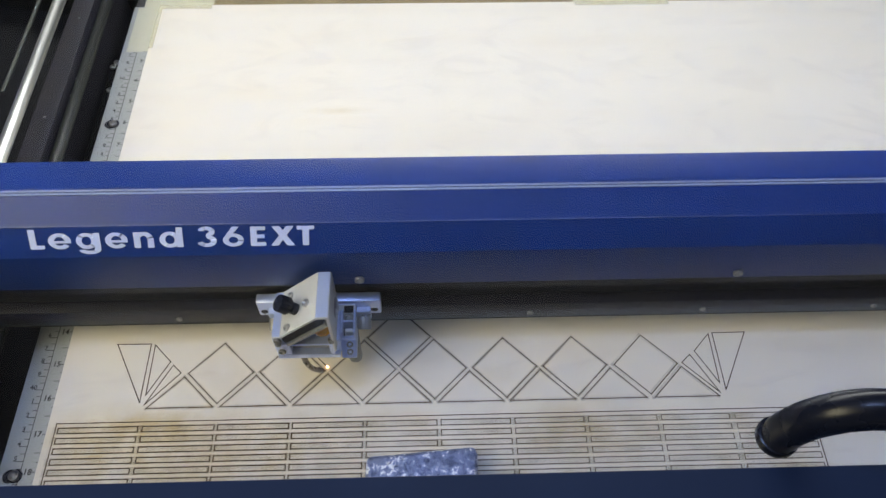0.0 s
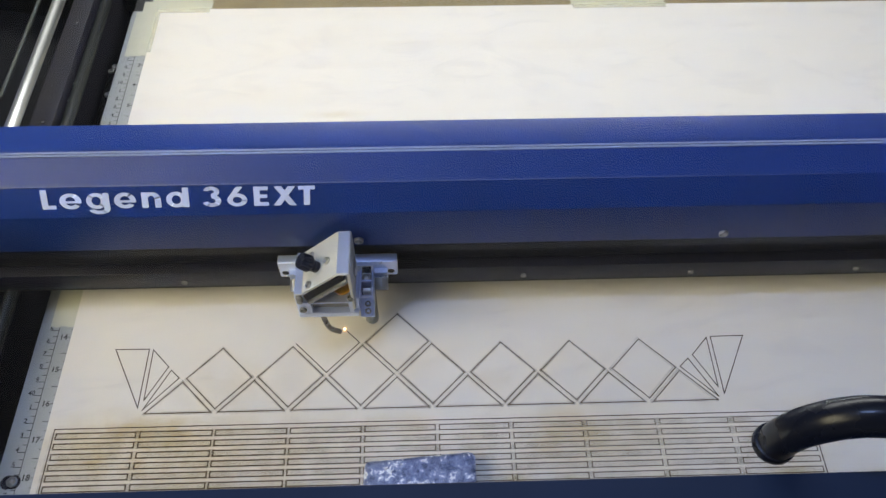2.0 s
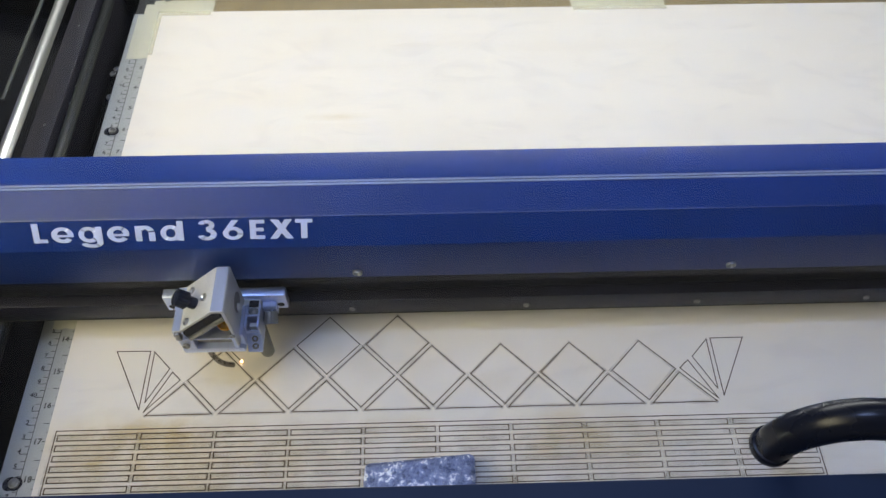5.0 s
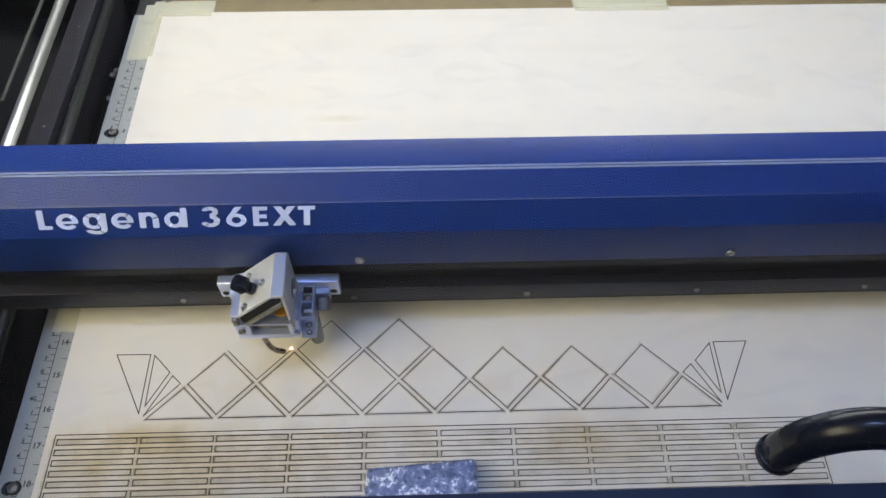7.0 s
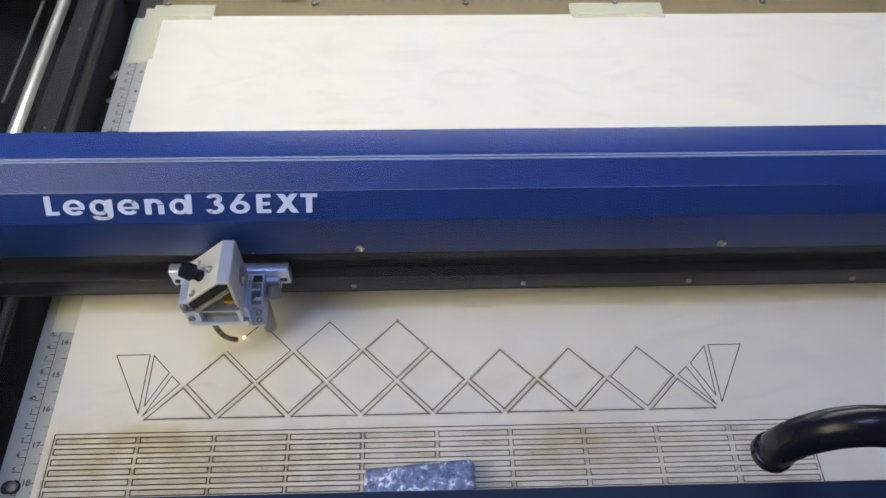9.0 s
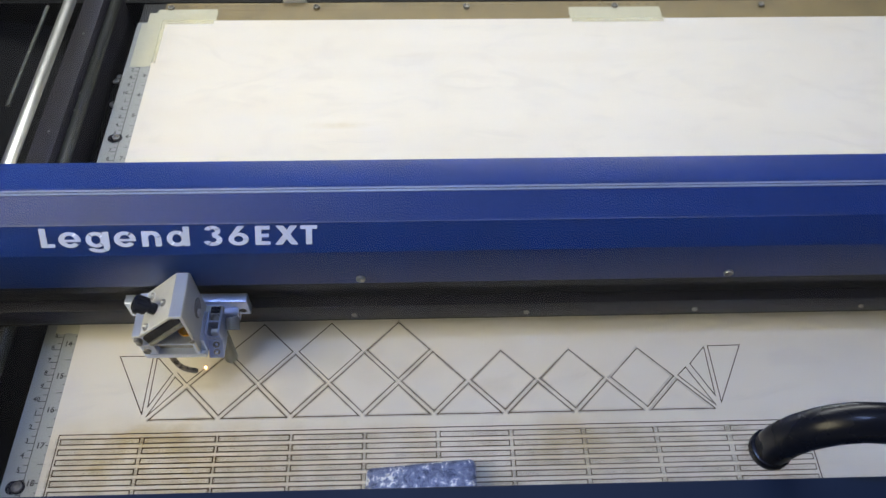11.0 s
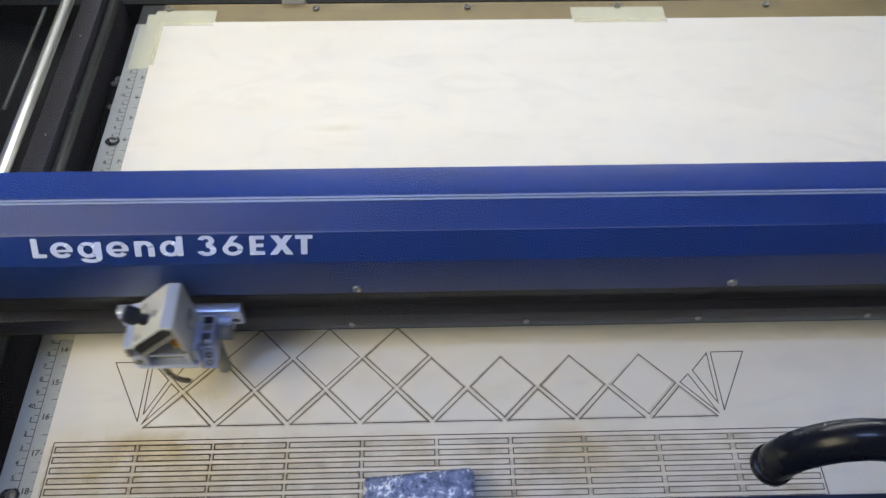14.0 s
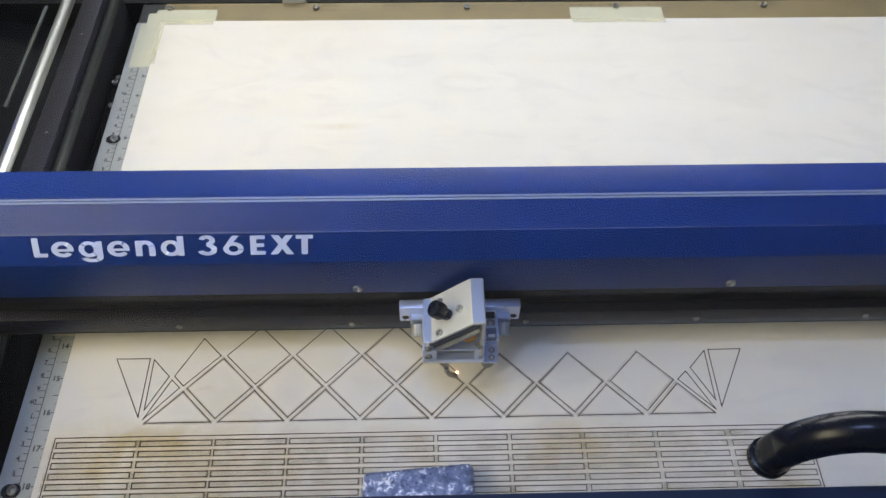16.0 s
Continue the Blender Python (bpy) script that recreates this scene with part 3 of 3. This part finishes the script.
# ---- the gantry; its own zero is the laser's y ----
def build_gantry():
    g = thing("gantry", "long blue enamelled gantry beam with white lettering over a black rail", "gantry")
    xa, xb = -0.22, 0.93
    # unseen back wall runs down to z 0.009 to stop light from behind
    face = [(0.0196, 0.0800), (0.0196, 0.1165), (0.0293, 0.1343), (0.0446, 0.1441), (0.0490, 0.1452), (0.0680, 0.1456), (0.0680, 0.0090), (0.0600, 0.0090), (0.0600, 0.0800)]
    part("cover", extrude_x(face, xa, xb, 0.0006), BLUE, g, "blue enamelled sheet cover")
    # thin strips coloured as light caught on each bend, the lowest fading out
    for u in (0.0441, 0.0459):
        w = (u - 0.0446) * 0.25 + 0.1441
        part("bend_glint", extrude_x([(u, w + 0.0001), (u + 0.0012, w + 0.0004), (u + 0.0012, w + 0.0009), (u, w + 0.0006)], xa, xb), EDGE_GLINT, g, "pale line painted as the bend's highlight")
    part("bend_glint", extrude_x([(0.0292, 0.1341), (0.0296, 0.1343), (0.0296, 0.1348), (0.0290, 0.1344)], xa, 0.37), EDGE_GLINT_DIM, g)
    part("bend_glint", extrude_x([(0.0293, 0.1342), (0.0295, 0.1343), (0.0295, 0.1347), (0.0291, 0.1344)], 0.37, 0.45), EDGE_GLINT_DIM, g)
    # lighter strips drawn as highlight lines on the black rail and the lip
    part("rail_glint", extrude_x([(0.0284, 0.0603), (0.0292, 0.0606), (0.0292, 0.0613), (0.0284, 0.0610)], xa, xb), GREY_RAIL, g)
    part("rail_glint", extrude_x([(0.0219, 0.0268), (0.0223, 0.0262), (0.0240, 0.0262), (0.0240, 0.0268)], xa, xb), OLIVE, g)
    part("recess", box(xa, xb, 0.0400, 0.0590, 0.030, 0.0795), BLACK, g)
    part("rail", extrude_x([(0.0290, 0.0480), (0.0405, 0.0480), (0.0405, 0.0790), (0.0250, 0.0790), (0.0250, 0.0640), (0.0290, 0.0610)], xa, xb, 0.0005), BLACK, g, "black linear rail")
    part("lower_lip", extrude_x([(0.0222, 0.0268), (0.0590, 0.0268), (0.0590, 0.0300), (0.0420, 0.0455), (0.0222, 0.0455)], xa, xb, 0.0005), RAIL_PAINT, g, "dark lower lip")
    for x in (-0.0855, 0.1524, 0.3900, 0.6280):
        socket_screw("screw", pose(x, 0.0192, 0.0866, 90), 0.0031, g)
    for x in (0.0260, 0.1440, 0.2645, 0.3840, 0.5035, 0.6230):
        socket_screw("screw", pose(x, 0.0220, 0.0340, 90), 0.0021, g, mat=DULL)
    # lettering on the sloped face
    tilt = math.degrees(math.atan2(0.1357 - 0.1165, 0.0301 - 0.0196))
    ty, tz = 0.0196 + 0.0039 * math.cos(math.radians(tilt)) - 0.00025, 0.1165 + 0.0039 * math.sin(math.radians(tilt)) + 0.00012
    slope_lettering(g, pose(0, ty, tz, tilt, 0, 0) @ Matrix.Translation((0, 0.0021, 0)))
    return g


def build_carriage():
    c = thing("laser_carriage", "silver aluminium laser head carriage with mirror mount and black knob", "laser head")
    part("back_bar", box(-0.0390, 0.0405, 0.0150, 0.0218, 0.0500, 0.0672, 0.0008, 2), ALU, c)
    for x in (-0.0350, 0.0362):
        part("bar_hole", cyl((x, 0.0148, 0.0555), (x, 0.0180, 0.0555), 0.0023, n=16), BLACK, c)
    for x in (-0.0273, 0.0294):
        part("lug", box(x - 0.0046, x + 0.0046, 0.0105, 0.0152, 0.0495, 0.0600, 0.0006), ALU, c)
        bolt = bmesh.new()
        add_cyl(bolt, (x, 0.0110, 0.0535), (x, 0.0036, 0.0497), 0.0045, n=32, bevel=0.0005)
        ax = (Vector((x, 0.0036, 0.0497)) - Vector((x, 0.0110, 0.0535))).normalized()
        for v in bolt.verts:  # knurled rim
            off = v.co - Vector((x, 0.0110, 0.0535))
            rad = off - ax * off.dot(ax)
            if rad.length > 0.0042:
                v.co += rad.normalized() * (0.00018 if int(math.degrees(math.atan2(rad.x, rad.z)) / 11.25 + 64.5) % 2 else -0.00012)
        b = part("bolt", bolt, DULL, c, "knurled steel bolt")
        tip = Vector((x, 0.0036, 0.0497))
        part("socket", cyl(tip - ax * 0.001, tip + ax * 0.0001, 0.0021, n=6), BLACK, b)
    part("backplate", box(-0.0200, 0.0245, 0.0085, 0.0152, 0.0520, 0.0630, 0.0005), ALU_PALE, c)
    # bent hood: a sloping plate, a narrow top and an upright wall
    hood = [(-0.0236, 0.0790), (-0.0232, 0.0806), (-0.0182, 0.0808), (0.0056, 0.1046), (0.0129, 0.1046), (0.0138, 0.1037), (0.0138, 0.0600), (0.0122, 0.0600), (0.0122, 0.1028), (0.0062, 0.1028), (-0.0178, 0.0790)]
    part("hood", extrude_y(hood, -0.0166, 0.0145, 0.0004), ALU_PALE, c, "bent pale aluminium hood")
    # thin bluish sheets paint the blue reflection on the hood's upward faces
    part("hood_top_tint", box(0.0060, 0.0130, -0.0162, 0.0141, 0.1046, 0.1048), ALU, c)
    part("hood_shelf_tint", box(-0.0232, -0.0186, -0.0162, 0.0141, 0.0807, 0.0810), ALU, c)
    part("hood_flange", box(-0.0236, -0.0228, -0.0162, 0.0141, 0.0690, 0.0788, 0.0002), ALU, c)
    slab = [(-0.0165, 0.0690), (-0.0148, 0.0668), (0.0120, 0.0925), (0.0103, 0.0948)]
    part("mirror", extrude_y(slab, -0.0162, 0.0060, 0.0003), MIRROR, c, "grey mirror slab")
    # black wedge filling the gap under the hood, its shade made solid
    part("gap_shade", extrude_y([(-0.0182, 0.0750), (-0.0168, 0.0692), (0.0101, 0.0950), (0.0095, 0.1012), (-0.0172, 0.0772)], -0.0150, 0.0080), BLACK, c)
    part("lens", cyl((0.0052, -0.0040, 0.0668), (0.0052, -0.0040, 0.0690), 0.0060, n=28, bevel=0.0006), AMBER, c, "amber coated lens")
    ring = bmesh.new()
    add_cyl(ring, (0.0137, 0.0035, 0.0800), (0.0141, 0.0035, 0.0800), 0.0066, n=28)
    part("wall_port", ring, DULL, c, "round opening in the hood wall")
    socket_screw("screw", pose(0.0141, 0.0015, 0.0775, 0, 90), 0.0026, c, mat=CHROME)
    base = bmesh.new()
    add_box(base, -0.0242, 0.0150, -0.0152, 0.0085, 0.0478, 0.0528, 0.0004)
    add_box(base, -0.0200, 0.0120, -0.0150, 0.0085, 0.0652, 0.0668, 0.0003)
    add_box(base, -0.0242, -0.0150, -0.0148, 0.0085, 0.0526, 0.0650, 0.0004)
    add_box(base, 0.0092, 0.0122, -0.0148, 0.0085, 0.0526, 0.0655, 0.0004)
    part("base", base, ALU, c)
    part("base_recess", box(-0.0152, 0.0094, -0.0105, 0.0080, 0.0530, 0.0652), DULL, c)
    part("recess_hole", cyl((-0.0035, -0.0108, 0.0585), (-0.0035, -0.0103, 0.0585), 0.0010, n=12), BLACK, c)
    socket_screw("screw", pose(-0.0205, -0.0154, 0.0585, 90), 0.0024, c, mat=DULL)
    socket_screw("screw", pose(0.0106, -0.0120, 0.0670), 0.0020, c, mat=DULL)
    # clamp block on the side, with a slotted top
    block = extrude_x([(-0.0140, 0.0440), (-0.0140, 0.0456), (-0.0062, 0.0545), (0.0100, 0.0545), (0.0100, 0.0440)], 0.0156, 0.0250, 0.0004)
    for x in (0.0156, 0.0235):
        add_box(block, x, x + 0.0015, -0.0060, 0.0112, 0.0535, 0.0640, 0.0004)
    add_box(block, 0.0160, 0.0246, -0.0060, -0.0046, 0.0535, 0.0580, 0.0004)
    add_box(block, 0.0160, 0.0246, 0.0018, 0.0034, 0.0535, 0.0640, 0.0004)
    add_box(block, 0.0120, 0.0158, -0.0120, 0.0090, 0.0500, 0.0660, 0.0004)
    part("clamp_block", block, ALU, c, "blue-grey aluminium clamp block")
    part("clamp_slot", box(0.0171, 0.0235, -0.0046, 0.0018, 0.0540, 0.0549), BLACK, c)
    part("clamp_slot", box(0.0171, 0.0235, 0.0034, 0.0112, 0.0540, 0.0560), BLACK, c)
    part("clamp_slot", box(0.0174, 0.0232, 0.0090, 0.0134, 0.0560, 0.0640), BLACK, c)
    socket_screw("screw", pose(0.0204, 0.0062, 0.0615, 25), 0.0031, c, mat=DULL)
    part("clamp_tongue", box(0.0180, 0.0231, -0.0036, -0.0006, 0.0545, 0.0600, 0.0005), ALU_PALE, c)
    face = math.degrees(math.atan2(0.0089, 0.0078))
    for y in (-0.0082, -0.0116):
        socket_screw("screw", pose(0.0208, y, 0.0545 + (y + 0.0062) * 1.141, face), 0.0021, c, mat=DULL)
    socket_screw("screw", pose(0.0119, -0.0168, 0.0736, 90), 0.0017, c, mat=DULL)
    # screws of the sloping plate, their axes along its normal
    slope = -45.0
    for x, y in ((-0.0012, -0.0031), (-0.0135, -0.0128), (-0.0130, 0.0086)):
        z = 0.0808 + (x + 0.0182)
        socket_screw("screw", pose(x, y, z + 0.0006, 0, slope, 0), 0.0025, c)
    d = Vector((-0.713, 0, 0.701))
    b = Vector((-0.0080, -0.0035, 0.0912))
    knob = cyl(b + d * 0.0055, b + d * 0.0135, 0.0053, 0.0050, n=48, bevel=0.0010)
    for v in knob.verts:  # moulded grip ribs
        off = v.co - b
        rad = off - d * off.dot(d)
        if rad.length > 0.0047:
            u = math.atan2(rad.y, rad.dot(Vector((d.z, 0, -d.x))))
            v.co += rad.normalized() * 0.00028 * math.cos(16 * u)
    add_cyl(knob, b, b + d * 0.004, 0.0037, n=20, bevel=0.0004)
    add_cyl(knob, b + d * 0.003, b + d * 0.006, 0.0028, n=20)
    part("knob", knob, RUBBER, c, "black ribbed plastic knob")
    for z in (0.0780, 0.0735):
        part("pin", cyl((-0.0205, -0.0186, z), (-0.0205, -0.0150, z), 0.0020, n=16, bevel=0.0004), DULL, c)
    nozzle = bmesh.new()
    add_cyl(nozzle, (0.0222, 0.0045, 0.0480), (0.0208, 0.0015, 0.0120), 0.0032, 0.0047, n=28, bevel=0.0012)
    part("side_nozzle", nozzle, NOZZLE, c, "grey tapered side nozzle", True)
    tube("air_tube", [(-0.0095, -0.0125, 0.0510), (-0.0088, -0.0130, 0.0380), (-0.0062, -0.0110, 0.0220), (-0.0018, -0.0088, 0.0140)], 0.0019, AIR, c, "thin bent steel air tube")
    spark = bmesh.new()
    bmesh.ops.create_icosphere(spark, subdivisions=2, radius=0.0007)
    for v in spark.verts:
        v.co *= 1 + 0.35 * noise.noise(v.co * 1500)
        v.co.z = v.co.z * 0.8 + 0.0006
    s = part("spark", spark, SPARK, c, "glowing orange burning spot")
    return c, s


def build_weight():
    w = thing("metal_weight", "rough cast grey metal block weighing down the plywood", "metal weight")
    bm = box(0.1535, 0.2245, -0.0850, -0.0393, 0.0001, 0.0180, bevel=0.0042, seg=4)
    bmesh.ops.subdivide_edges(bm, edges=bm.edges[:], cuts=3, use_grid_fill=True)
    for v in bm.verts:
        k = 0.0006 if v.co.z > 0.002 else 0
        v.co += Vector((noise.noise(v.co * 130), noise.noise(v.co * 130 + Vector((5, 0, 0))), noise.noise(v.co * 170 + Vector((0, 9, 0))))) * k
        v.co.y += (v.co.x - 0.19) * 0.07
    part("block", bm, LEAD, w, smooth=True)
    return w


def build_lid():
    lid = thing("glass_lid", "closed hinged lid with a blue front frame and clear window", "machine lid")
    part("front_frame", box(-0.31, 0.96, -0.185, -0.1085, 0.1855, 0.2000, 0.0012, 2), BLUE_DARK, lid, "dark blue painted front frame")
    pane = part("window_pane", box(-0.31, 0.96, -0.118, 0.60, 0.1905, 0.1935), GLASS, lid, "clear glass window")
    pane.visible_shadow = False
    h = thing("lid_handle", "black plastic bow handle fixed on the lid window", "handle")
    tube("grip", [(0.3345, -0.0955, 0.1955), (0.3350, -0.0960, 0.2080), (0.3400, -0.0972, 0.2235), (0.3510, -0.0985, 0.2330), (0.3650, -0.1002, 0.2360), (0.4300, -0.1002, 0.2370), (0.4950, -0.1002, 0.2360), (0.5110, -0.0985, 0.2330), (0.5220, -0.0972, 0.2235), (0.5270, -0.0960, 0.2080), (0.5275, -0.0955, 0.1955)], 0.0076, RUBBER, h, "", 8)
    for x in (0.3342, 0.5278):
        part("foot", cyl((x, -0.0955, 0.1936), (x, -0.0955, 0.1985), 0.0084, n=32, bevel=0.0010), RUBBER, h)
    return lid


build_setting()
build_cabinet()
build_rulers()
PLYWOOD = build_plywood()
build_tapes()
GANTRY = build_gantry()
CARRIAGE, SPOT = build_carriage()
build_weight()
build_lid()
CHAR = build_growing_cuts(PLYWOOD)


def motions():
    times = [k / 10 for k in range(161)]
    walk(GANTRY, [(t, pose(0, laser_at(t)[1] + 0.0001, 0)) for t in times])
    walk(CARRIAGE, [(t, pose(laser_at(t)[0], laser_at(t)[1], 0)) for t in times])
    rows = []
    for k in range(161):
        rows.append((k / 10, pose(0, 0, 0 if laser_at(k / 10)[2] and laser_at(min(16, k / 10 + 0.05))[2] else -0.006)))
    walk(SPOT, rows)
    for ob, t in CHAR:
        low, up = pose(0, 0, -0.0012), pose(0, 0, 0)
        t = min(max(t, 0.10), 15.9)
        rows = [(0.0, low), (t - 0.07, low), (t, up), (16.0, up)]
        walk(ob, [r for i, r in enumerate(rows) if i == 0 or frame(r[0]) > frame(rows[i - 1][0])])


motions()
